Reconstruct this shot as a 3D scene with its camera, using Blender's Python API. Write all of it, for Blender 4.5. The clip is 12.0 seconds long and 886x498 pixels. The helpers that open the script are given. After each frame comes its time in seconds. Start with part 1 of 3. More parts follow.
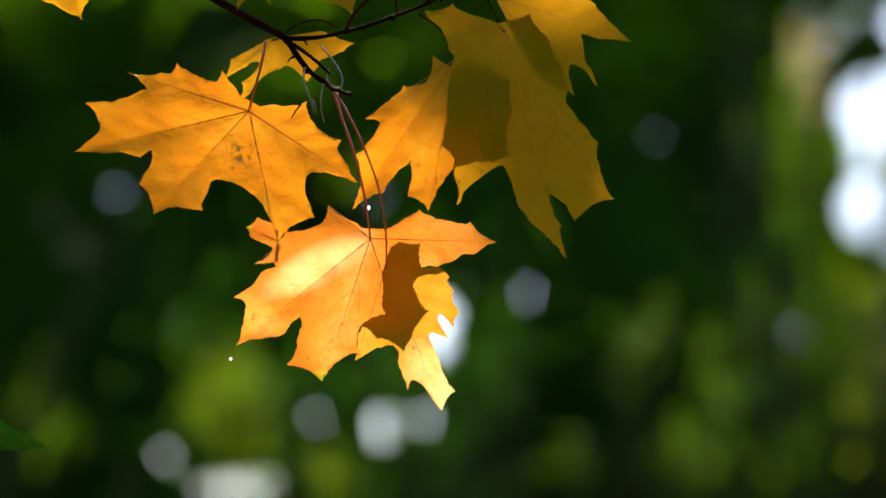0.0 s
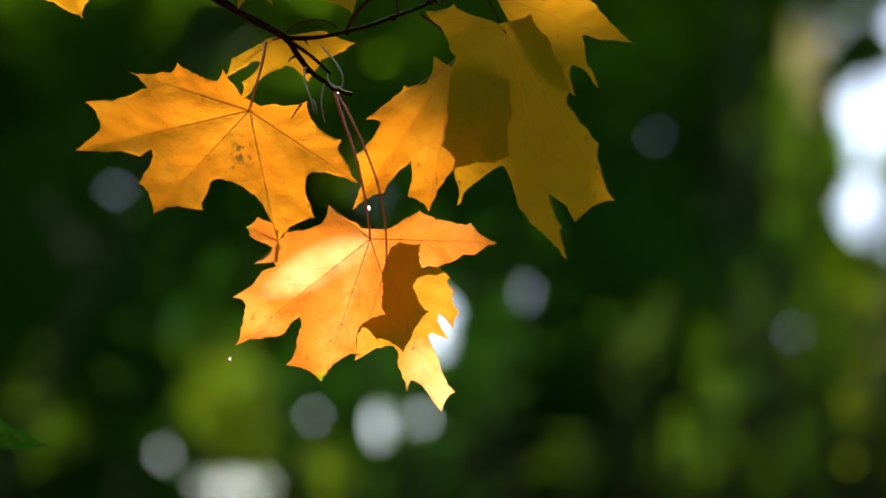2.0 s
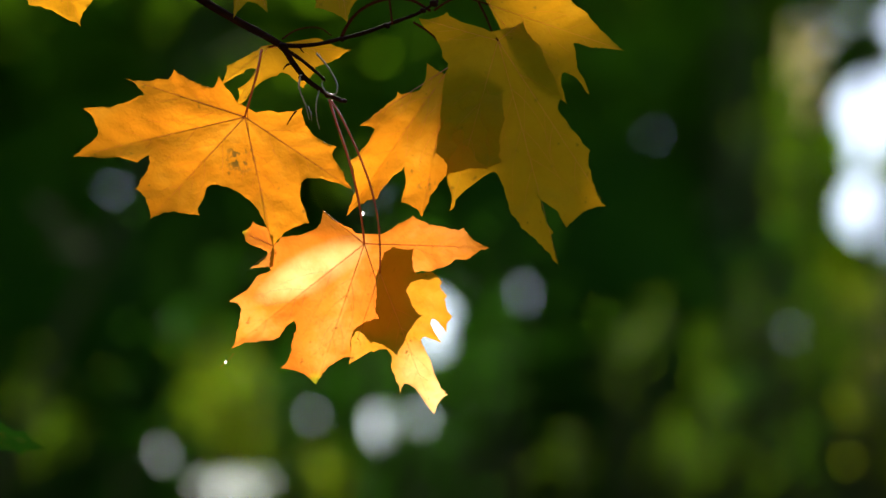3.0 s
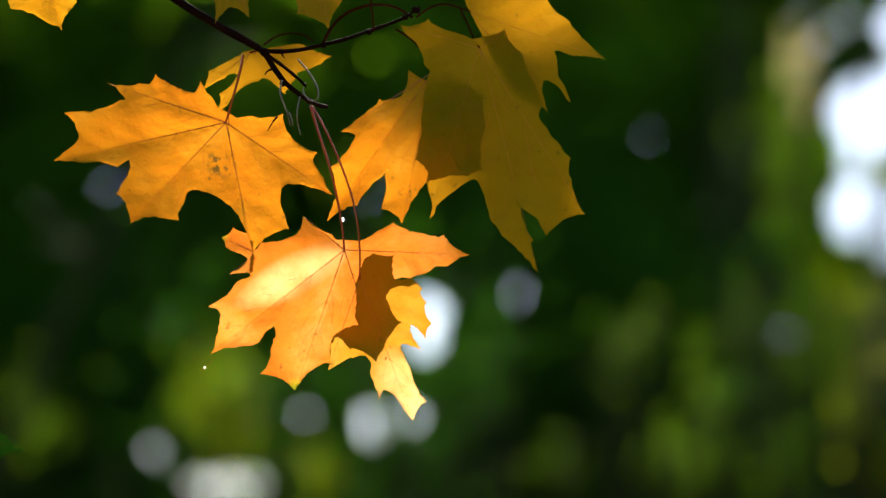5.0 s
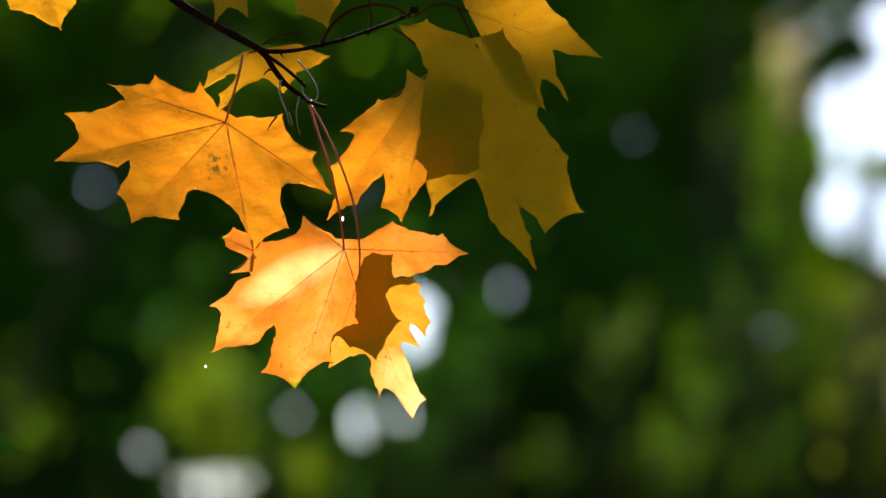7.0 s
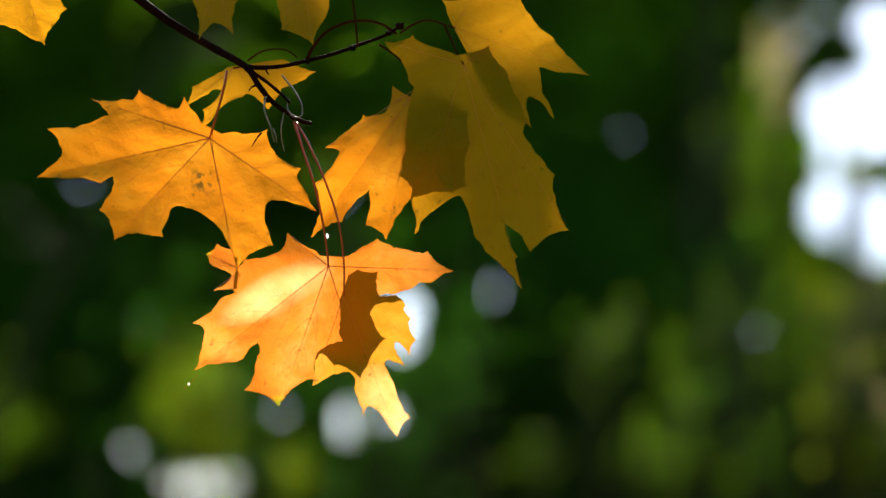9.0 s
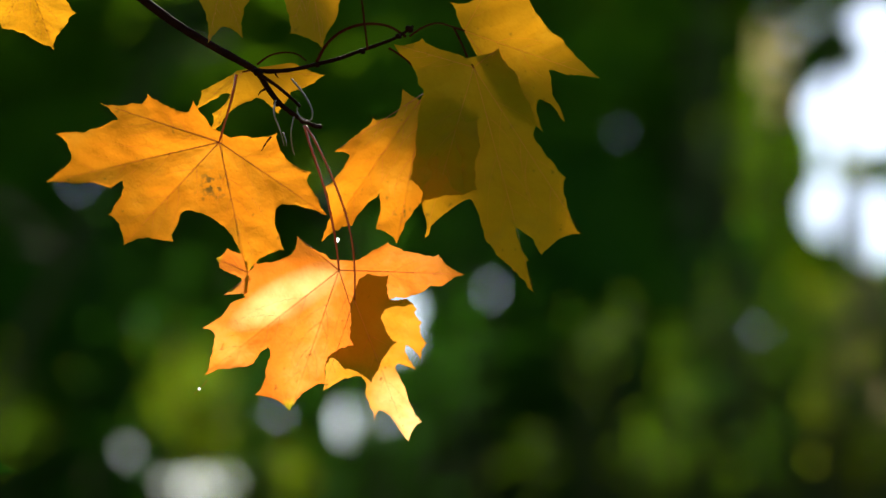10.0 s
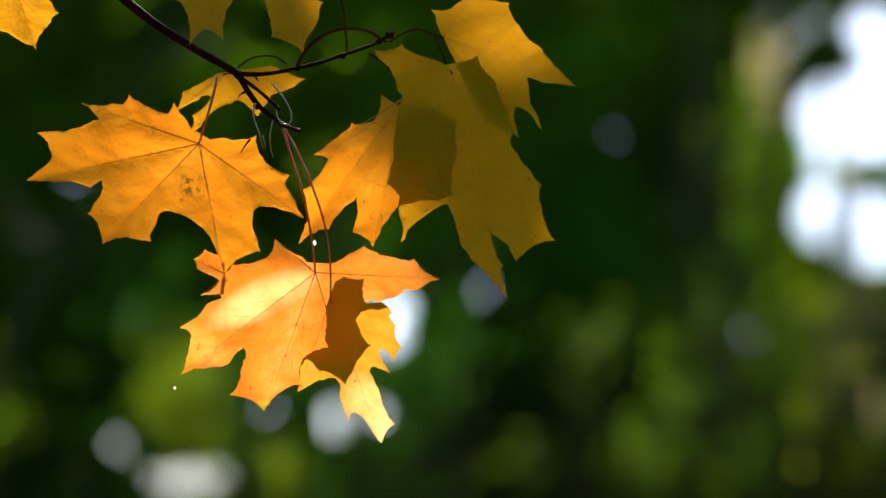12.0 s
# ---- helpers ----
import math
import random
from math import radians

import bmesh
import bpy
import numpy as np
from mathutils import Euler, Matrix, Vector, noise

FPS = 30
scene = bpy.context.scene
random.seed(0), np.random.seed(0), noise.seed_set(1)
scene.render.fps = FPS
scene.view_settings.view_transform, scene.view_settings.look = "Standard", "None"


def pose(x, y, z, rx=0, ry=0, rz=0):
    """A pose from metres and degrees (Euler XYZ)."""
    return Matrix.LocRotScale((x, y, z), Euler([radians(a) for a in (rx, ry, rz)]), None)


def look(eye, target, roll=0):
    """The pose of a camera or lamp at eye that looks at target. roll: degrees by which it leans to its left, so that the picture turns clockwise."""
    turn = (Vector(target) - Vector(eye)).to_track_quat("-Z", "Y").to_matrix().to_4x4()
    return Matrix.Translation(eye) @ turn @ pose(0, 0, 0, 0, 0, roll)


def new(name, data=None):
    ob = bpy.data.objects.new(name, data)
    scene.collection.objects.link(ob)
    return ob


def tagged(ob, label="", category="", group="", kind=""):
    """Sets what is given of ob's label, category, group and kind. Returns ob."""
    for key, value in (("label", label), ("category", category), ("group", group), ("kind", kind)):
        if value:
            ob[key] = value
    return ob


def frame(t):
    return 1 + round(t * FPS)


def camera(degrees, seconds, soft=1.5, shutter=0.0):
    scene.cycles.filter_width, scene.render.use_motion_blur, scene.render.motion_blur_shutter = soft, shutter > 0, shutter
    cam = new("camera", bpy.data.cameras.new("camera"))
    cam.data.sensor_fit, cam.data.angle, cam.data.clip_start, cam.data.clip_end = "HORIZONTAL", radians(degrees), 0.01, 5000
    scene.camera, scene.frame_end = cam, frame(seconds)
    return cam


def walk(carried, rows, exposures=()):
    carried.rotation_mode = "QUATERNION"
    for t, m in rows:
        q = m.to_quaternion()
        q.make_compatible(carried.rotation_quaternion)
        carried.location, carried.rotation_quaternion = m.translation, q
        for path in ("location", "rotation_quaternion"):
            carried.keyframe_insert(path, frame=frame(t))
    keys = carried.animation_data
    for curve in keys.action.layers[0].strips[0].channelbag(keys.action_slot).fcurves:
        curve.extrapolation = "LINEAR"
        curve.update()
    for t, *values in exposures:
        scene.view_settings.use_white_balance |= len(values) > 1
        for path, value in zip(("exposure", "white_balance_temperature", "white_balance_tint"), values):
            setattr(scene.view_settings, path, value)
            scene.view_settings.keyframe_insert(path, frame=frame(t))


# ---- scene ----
from mathutils import geometry

# ================= camera and walk =================
# The spray hangs a little above eye height, placed to fit the camera's view: its axes are tilted up by 12 degrees with
# the camera.
EYE_HEIGHT, TILT = 1.6, 12.0
SPRAY = Matrix.Translation((0, 0, EYE_HEIGHT)) @ pose(0, 0, 0, TILT, 0, 0)
cam = camera(28.0, 12.0)
cam.data.dof.use_dof = True
cam.data.dof.focus_distance = 0.892
cam.data.dof.aperture_fstop = 3.0

# seconds; metres to the right, ahead and up; degrees of pitch, roll and yaw
PATH = [
    (0.0, -0.0042, 0.0144, -0.0071, 0.12, -0.42, 0.58),
    (0.5, -0.0039, 0.0133, -0.0088, 0.11, -0.39, 0.56),
    (1.0, -0.0045, 0.0125, -0.0098, 0.10, -0.31, 0.53),
    (1.5, -0.0081, 0.0185, -0.0071, 0.09, -0.39, 0.53),
    (2.0, -0.0050, 0.0153, -0.0062, 0.08, -0.17, 0.53),
    (2.5, -0.0015, 0.0116, -0.0046, 0.07, 0.12, 0.51),
    (3.0, -0.0020, 0.0034, -0.0035, 0.06, -0.13, 0.49),
    (5.0, 0.0052, 0.0031, 0.0004, 0.03, 0.28, 0.31),
    (5.5, 0.0068, -0.0015, 0.0047, 0.02, 0.49, 0.22),
    (6.0, 0.0044, -0.0050, 0.0017, 0.01, 0.26, 0.11),
    (6.5, 0.0000, -0.0000, -0.0000, -0.00, 0.00, 0.00),
    (8.5, -0.0007, -0.0080, 0.0041, -0.04, 0.44, -0.42),
    (9.0, 0.0010, 0.0025, 0.0098, -0.05, 0.28, -0.47),
    (9.5, -0.0015, 0.0006, 0.0098, -0.05, 0.14, -0.51),
    (10.0, -0.0060, 0.0048, 0.0117, -0.06, 0.07, -0.58),
    (10.5, -0.0035, -0.0032, 0.0116, -0.07, 0.49, -0.64),
    (11.0, 0.0039, -0.0018, 0.0134, -0.08, 0.52, -0.69),
    (11.5, -0.0053, 0.0038, 0.0155, -0.09, 0.06, -0.74),
    (12.0, 0.0029, -0.0034, 0.0148, -0.10, 1.05, -0.78),
]
walk(cam, [(t, SPRAY @ pose(x, y, z, 90 + p, -r, w)) for t, x, y, z, p, r, w in PATH], [(0, 2.85)])

# ================= sky and sun =================
SUN_ELEVATION, SUN_AZIMUTH = 46.0, 2.0      # azimuth from straight ahead, towards the right
world = bpy.data.worlds.new("sky")
scene.world = world
world.use_nodes = True
sky = world.node_tree.nodes.new("ShaderNodeTexSky")
sky.sky_type, sky.sun_disc = "NISHITA", False
sky.air_density, sky.dust_density = 1.0, 1.2
sky.sun_elevation, sky.sun_rotation = radians(SUN_ELEVATION), radians(SUN_AZIMUTH)
world.node_tree.links.new(sky.outputs[0], world.node_tree.nodes["Background"].inputs[0])
world.node_tree.nodes["Background"].inputs[1].default_value = 0.041

sun = new("sun", bpy.data.lights.new("sun", "SUN"))
sun.data.energy, sun.data.angle, sun.data.color = 4.8, radians(0.5), (1.0, 0.90, 0.74)
toward = Vector((math.sin(radians(SUN_AZIMUTH)) * math.cos(radians(SUN_ELEVATION)),
                 math.cos(radians(SUN_AZIMUTH)) * math.cos(radians(SUN_ELEVATION)), math.sin(radians(SUN_ELEVATION))))
sun.matrix_world = look(toward * 40, (0, 0, 0))


# ================= materials =================
def material(name):
    m = bpy.data.materials.new(name)
    m.use_nodes = True
    m.node_tree.nodes.clear()
    return m, m.node_tree.nodes, m.node_tree.links


def node(nodes, kind, **values):
    n = nodes.new(kind)
    for key, value in values.items():
        n.inputs[key.replace("_", " ")].default_value = value
    return n


def noise_at(nodes, links, scale, detail=4.0, rough=0.6, coords=None):
    n = node(nodes, "ShaderNodeTexNoise", Scale=scale, Detail=detail, Roughness=rough)
    if coords is None:
        coords = nodes.new("ShaderNodeTexCoord").outputs["Object"]
    links.new(coords, n.inputs["Vector"])
    return n.outputs["Fac"]


def ramp(nodes, links, value, stops):
    r = nodes.new("ShaderNodeValToRGB")
    while len(r.color_ramp.elements) < len(stops):
        r.color_ramp.elements.new(0.5)
    for e, (p, c) in zip(r.color_ramp.elements, stops):
        e.position, e.color = p, (*c, 1)
    links.new(value, r.inputs[0])
    return r.outputs[0]


def blend(nodes, links, fac, a, b):
    m = nodes.new("ShaderNodeMix")
    m.data_type = "RGBA"
    if isinstance(fac, float):
        m.inputs[0].default_value = fac
    else:
        links.new(fac, m.inputs[0])
    for socket, value in ((m.inputs[6], a), (m.inputs[7], b)):
        if isinstance(value, tuple):
            socket.default_value = (*value, 1)
        else:
            links.new(value, socket)
    return m.outputs[2]


def leaf_shader(nodes, links, upper, through_colour, share, gloss, rough, bump):
    """Thin leaf: light scattered back, light let through, and a waxy gloss."""
    d = nodes.new("ShaderNodeBsdfDiffuse")
    t = nodes.new("ShaderNodeBsdfTranslucent")
    g = node(nodes, "ShaderNodeBsdfGlossy", Roughness=rough)
    links.new(upper, d.inputs[0])
    links.new(through_colour, t.inputs[0])
    one, two = nodes.new("ShaderNodeMixShader"), nodes.new("ShaderNodeMixShader")
    one.inputs[0].default_value = share
    links.new(d.outputs[0], one.inputs[1])
    links.new(t.outputs[0], one.inputs[2])
    f = node(nodes, "ShaderNodeFresnel", IOR=1.35)
    k = nodes.new("ShaderNodeMath")
    k.operation = "MULTIPLY"
    links.new(f.outputs[0], k.inputs[0])
    k.inputs[1].default_value = gloss
    links.new(k.outputs[0], two.inputs[0])
    links.new(one.outputs[0], two.inputs[1])
    links.new(g.outputs[0], two.inputs[2])
    if bump is not None:
        for s in (d, t, g):
            links.new(bump, s.inputs["Normal"])
    out = nodes.new("ShaderNodeOutputMaterial")
    links.new(two.outputs[0], out.inputs[0])


def autumn_blade(name, stops):
    m, n, l = material(name)
    broad = noise_at(n, l, 34.0, 5.0)
    fine = noise_at(n, l, 420.0, 5.0, 0.7)
    body = ramp(n, l, broad, stops)
    cells = node(n, "ShaderNodeTexVoronoi", Scale=330.0)
    cells.feature = "DISTANCE_TO_EDGE"
    l.new(n.new("ShaderNodeTexCoord").outputs["Object"], cells.inputs["Vector"])
    net = ramp(n, l, cells.outputs["Distance"], [(0.0, (1, 1, 1)), (0.09, (0, 0, 0))])
    body = blend(n, l, ramp(n, l, fine, [(0.35, (0, 0, 0)), (0.8, (0.22, 0.22, 0.22))]), body, (0.42, 0.13, 0.004))
    soft = n.new("ShaderNodeMath")
    soft.operation = "MULTIPLY"
    l.new(net, soft.inputs[0])
    soft.inputs[1].default_value = 0.22
    body = blend(n, l, soft.outputs[0], body, (0.34, 0.11, 0.004))
    # greenish tips and brown, chewed flecks where a leaf has them
    green = n.new("ShaderNodeAttribute")
    green.attribute_name = "unripe"
    body = blend(n, l, green.outputs["Fac"], body, (0.26, 0.27, 0.012))
    # pale: sunlit sheen on the blade, painted into its colour
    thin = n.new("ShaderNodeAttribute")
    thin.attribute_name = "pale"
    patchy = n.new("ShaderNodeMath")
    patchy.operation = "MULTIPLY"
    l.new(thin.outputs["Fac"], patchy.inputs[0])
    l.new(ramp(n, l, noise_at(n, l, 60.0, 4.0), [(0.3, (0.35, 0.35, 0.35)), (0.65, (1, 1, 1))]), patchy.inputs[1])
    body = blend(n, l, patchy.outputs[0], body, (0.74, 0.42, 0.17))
    hurt = n.new("ShaderNodeAttribute")
    hurt.attribute_name = "hurt"
    flecks = ramp(n, l, noise_at(n, l, 360.0, 3.0), [(0.53, (0, 0, 0)), (0.58, (1, 1, 1))])
    where = n.new("ShaderNodeMath")
    where.operation = "MULTIPLY"
    l.new(flecks, where.inputs[0])
    l.new(hurt.outputs["Fac"], where.inputs[1])
    body = blend(n, l, where.outputs[0], body, (0.06, 0.03, 0.010))
    # soft puckers between the veins under the fine net of them
    pucker = node(n, "ShaderNodeBump", Strength=0.6, Distance=0.0048)
    l.new(noise_at(n, l, 46.0, 4.0, 0.55), pucker.inputs["Height"])
    specks = ramp(n, l, noise_at(n, l, 240.0, 2.0, 0.5), [(0.70, (0, 0, 0)), (0.75, (0.75, 0.75, 0.75))])
    body = blend(n, l, specks, body, (0.10, 0.035, 0.008))
    bump = node(n, "ShaderNodeBump", Strength=0.16, Distance=0.0006)
    l.new(cells.outputs["Distance"], bump.inputs["Height"])
    l.new(pucker.outputs[0], bump.inputs["Normal"])
    face = blend(n, l, 0.9, body, (0.17, 0.160, 0.001))
    leaf_shader(n, l, face, body, 0.34, 0.11, 0.40, bump.outputs[0])
    return m


def plain_surface(name, stops, scale, rough, bump_scale=60.0, bump_height=0.01, spec=0.4):
    m, n, l = material(name)
    b = node(n, "ShaderNodeBsdfPrincipled", Roughness=rough)
    b.inputs["Specular IOR Level"].default_value = spec
    l.new(ramp(n, l, noise_at(n, l, scale), stops), b.inputs["Base Color"])
    bump = node(n, "ShaderNodeBump", Strength=0.6, Distance=bump_height)
    l.new(noise_at(n, l, bump_scale, 6.0), bump.inputs["Height"])
    l.new(bump.outputs[0], b.inputs["Normal"])
    l.new(b.outputs[0], n.new("ShaderNodeOutputMaterial").inputs[0])
    return m


def green_leaf(name, low, high, clear=(0.12, 0.21, 0.004)):
    m, n, l = material(name)
    g = n.new("ShaderNodeNewGeometry")
    c = ramp(n, l, g.outputs["Random Per Island"], [(0.1, low), (0.9, high)])
    wide = noise_at(n, l, 0.7, 2.0)
    c = blend(n, l, ramp(n, l, wide, [(0.4, (0, 0, 0)), (0.7, (0.6, 0.6, 0.6))]), c, tuple(0.7 * v for v in low))
    leaf_shader(n, l, c, blend(n, l, 0.4, c, clear), 0.5, 0.012, 0.5, None)
    return m


AUTUMN = autumn_blade("orange_leaf", [(0.30, (0.46, 0.118, 0.004)), (0.52, (0.51, 0.166, 0.007)), (0.72, (0.56, 0.228, 0.018))])
AMBER = autumn_blade("amber_leaf", [(0.30, (0.44, 0.092, 0.008)), (0.52, (0.50, 0.135, 0.016)), (0.72, (0.56, 0.205, 0.045))])
GOLD = autumn_blade("gold_leaf", [(0.30, (0.345, 0.135, 0.003)), (0.52, (0.39, 0.172, 0.005)), (0.72, (0.43, 0.210, 0.010))])
HONEY = autumn_blade("honey_leaf", [(0.30, (0.34, 0.128, 0.006)), (0.52, (0.39, 0.158, 0.012)), (0.72, (0.44, 0.198, 0.026))])
VEIN = plain_surface("leaf_vein", [(0.3, (0.28, 0.055, 0.014)), (0.7, (0.42, 0.11, 0.022))], 90.0, 0.5, 600.0, 0.0003)
FAINT_VEIN = plain_surface("pale_vein", [(0.3, (0.34, 0.105, 0.008)), (0.7, (0.42, 0.15, 0.012))], 90.0, 0.5, 600.0, 0.0003)
STALK = plain_surface("red_stalk", [(0.3, (0.22, 0.022, 0.006)), (0.7, (0.34, 0.055, 0.014))], 80.0, 0.22, 300.0, 0.0002, 0.45)
SHOOT = plain_surface("dark_shoot", [(0.3, (0.030, 0.0055, 0.0025)), (0.7, (0.058, 0.013, 0.006))], 80.0, 0.85, 500.0, 0.0002, 0.0)
DRY = plain_surface("dry_stalk", [(0.3, (0.10, 0.070, 0.045)), (0.7, (0.25, 0.200, 0.150))], 150.0, 0.28, 600.0, 0.0002, 0.5)
TWIG = plain_surface("twig_bark", [(0.3, (0.006, 0.0020, 0.0014)), (0.7, (0.018, 0.006, 0.0036))], 120.0, 0.7, 700.0, 0.0006, 0.01)
BARK = plain_surface("tree_bark", [(0.3, (0.014, 0.018, 0.005)), (0.7, (0.040, 0.046, 0.013))], 6.0, 0.9, 14.0, 0.03, 0.1)
SOIL = plain_surface("forest_floor", [(0.3, (0.020, 0.035, 0.008)), (0.5, (0.040, 0.042, 0.015)), (0.7, (0.070, 0.050, 0.022))], 1.5, 0.95, 20.0, 0.03)
CROWN = green_leaf("crown_foliage", (0.032, 0.108, 0.003), (0.064, 0.170, 0.004))
TAN = green_leaf("dry_leaf", (0.30, 0.27, 0.14), (0.42, 0.37, 0.20), (0.42, 0.37, 0.14))
# DEEP and GLOW carry the tone of shade and of sunlight in their colour
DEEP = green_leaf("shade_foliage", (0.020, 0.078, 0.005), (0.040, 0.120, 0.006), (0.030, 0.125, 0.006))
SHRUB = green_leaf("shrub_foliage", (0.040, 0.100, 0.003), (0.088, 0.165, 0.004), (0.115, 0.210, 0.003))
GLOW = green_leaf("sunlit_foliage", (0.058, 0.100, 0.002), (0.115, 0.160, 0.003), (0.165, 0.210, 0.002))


# ================= small builders =================
def part(name, bm, mat, parent, label=""):
    me = bpy.data.meshes.new(name)
    bm.to_mesh(me)
    bm.free()
    for p in me.polygons:
        p.use_smooth = True
    me.materials.append(mat)
    ob = new(name, me)
    ob.parent = parent
    return tagged(ob, label)


def thing(name, m, label, category, group="", kind=""):
    ob = new(name)
    ob.empty_display_size = 0.05
    ob.matrix_world = m
    return tagged(ob, label, category, group, kind)


def smooth_line(points, steps=6):
    """A smooth line through the points (Catmull-Rom)."""
    p = [Vector(q) for q in points]
    p = [2 * p[0] - p[1], *p, 2 * p[-1] - p[-2]]
    out = []
    for i in range(1, len(p) - 2):
        for k in range(steps):
            t = k / steps
            out.append(0.5 * (2 * p[i] + (p[i + 1] - p[i - 1]) * t + (2 * p[i - 1] - 5 * p[i] + 4 * p[i + 1] - p[i + 2]) * t * t
                              + (3 * p[i] - p[i - 1] - 3 * p[i + 1] + p[i + 2]) * t ** 3))
    return out + [p[-2]]


def tube(bm, line, start, end, sides=8, wobble=0.0, power=1.0):
    """A tapered tube along a line, closed at both ends."""
    rings = []
    for i, c in enumerate(line):
        a = (line[min(i + 1, len(line) - 1)] - line[max(i - 1, 0)]).normalized()
        u = a.orthogonal().normalized() if not rings else (u - a * u.dot(a)).normalized()
        v = a.cross(u)
        f = i / (len(line) - 1)
        r = start + (end - start) * f ** power
        r *= 1 + wobble * noise.noise(c * (0.35 / max(start, 1e-4)))
        rings.append([bm.verts.new(c + r * (math.cos(q) * u + math.sin(q) * v)) for q in (2 * math.pi * k / sides for k in range(sides))])
    for a, b in zip(rings, rings[1:]):
        for k in range(sides):
            bm.faces.new((a[k], a[(k + 1) % sides], b[(k + 1) % sides], b[k]))
    bm.faces.new(rings[0][::-1])
    bm.faces.new(rings[-1])


def ball(bm, centre, radius, stretch=(1, 1, 1), turn=None):
    m = Matrix.Translation(centre) @ (turn or Matrix()) @ Matrix.Diagonal((*stretch, 1))
    bmesh.ops.create_uvsphere(bm, u_segments=12, v_segments=8, radius=radius, matrix=m)


# ================= the forest behind =================
ground_mesh = bmesh.new()
bmesh.ops.create_grid(ground_mesh, x_segments=120, y_segments=120, size=1.0)
for v in ground_mesh.verts:
    v.co = Vector((math.copysign(abs(v.co.x) ** 3, v.co.x) * 1500, math.copysign(abs(v.co.y) ** 3, v.co.y) * 1500, 0))
    v.co.z = 0.10 * noise.noise(v.co * 0.25) * max(0.0, 1 - v.co.length / 200)
ground = part("ground", ground_mesh, SOIL, None)
tagged(ground, "leaf-littered forest floor with patchy green growth", "ground", kind="structure")

# Openings cut in the foliage along lines of sight to the sky, placed to fit the camera's view: across and height at 20
# m, radius, in metres.
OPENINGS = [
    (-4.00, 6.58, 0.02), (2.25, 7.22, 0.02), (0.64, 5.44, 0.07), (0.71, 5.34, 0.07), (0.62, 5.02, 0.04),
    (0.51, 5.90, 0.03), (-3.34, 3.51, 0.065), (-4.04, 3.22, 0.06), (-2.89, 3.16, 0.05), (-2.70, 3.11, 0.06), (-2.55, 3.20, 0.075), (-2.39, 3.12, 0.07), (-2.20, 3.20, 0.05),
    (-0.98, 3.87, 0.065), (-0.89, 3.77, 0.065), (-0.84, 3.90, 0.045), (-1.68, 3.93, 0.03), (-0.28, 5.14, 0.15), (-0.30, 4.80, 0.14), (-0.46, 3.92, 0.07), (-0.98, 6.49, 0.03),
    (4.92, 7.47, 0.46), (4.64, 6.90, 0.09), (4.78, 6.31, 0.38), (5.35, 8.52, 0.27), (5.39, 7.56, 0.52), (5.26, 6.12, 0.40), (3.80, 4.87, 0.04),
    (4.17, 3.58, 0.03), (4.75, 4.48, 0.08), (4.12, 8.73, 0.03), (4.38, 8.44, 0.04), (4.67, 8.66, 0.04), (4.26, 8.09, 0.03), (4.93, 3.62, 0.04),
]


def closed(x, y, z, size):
    """Whether foliage may stand here: not on the eye's line of sight through an opening to the sky."""
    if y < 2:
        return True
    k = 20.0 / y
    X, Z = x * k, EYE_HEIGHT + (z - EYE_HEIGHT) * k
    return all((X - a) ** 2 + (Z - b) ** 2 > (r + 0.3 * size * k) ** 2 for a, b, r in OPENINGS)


def foliage(rng, count, place, size, name, mat, parent, across=False):
    """Many small folded leaf shapes, joined; across: they may hang across an opening."""
    verts, faces = [], []
    made = tries = 0
    while made < count and tries < 6 * count:
        tries += 1
        c = place()
        if c is None:
            continue
        s = size * rng.uniform(0.6, 1.3)
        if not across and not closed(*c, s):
            continue
        made += 1
        a, b, g = rng.uniform(0, 6.283), rng.gauss(0, 0.6), rng.uniform(0, 6.283)
        along = Vector((math.cos(a) * math.cos(b), math.sin(a) * math.cos(b), math.sin(b)))
        side = along.orthogonal().normalized()
        side = (math.cos(g) * side + math.sin(g) * along.cross(side))
        up = along.cross(side)
        c = Vector(c)
        i = len(verts)
        verts += [c - 0.5 * s * along, c + 0.30 * s * side + 0.08 * s * up, c + 0.5 * s * along, c - 0.30 * s * side + 0.08 * s * up]
        faces += [(i, i + 1, i + 2), (i, i + 2, i + 3)]
    me = bpy.data.meshes.new(name)
    me.from_pydata(verts, [], faces)
    me.materials.append(mat)
    ob = new(name, me)
    ob.parent = parent
    if parent is not None:
        ob.matrix_parent_inverse = parent.matrix_world.inverted()
    return ob


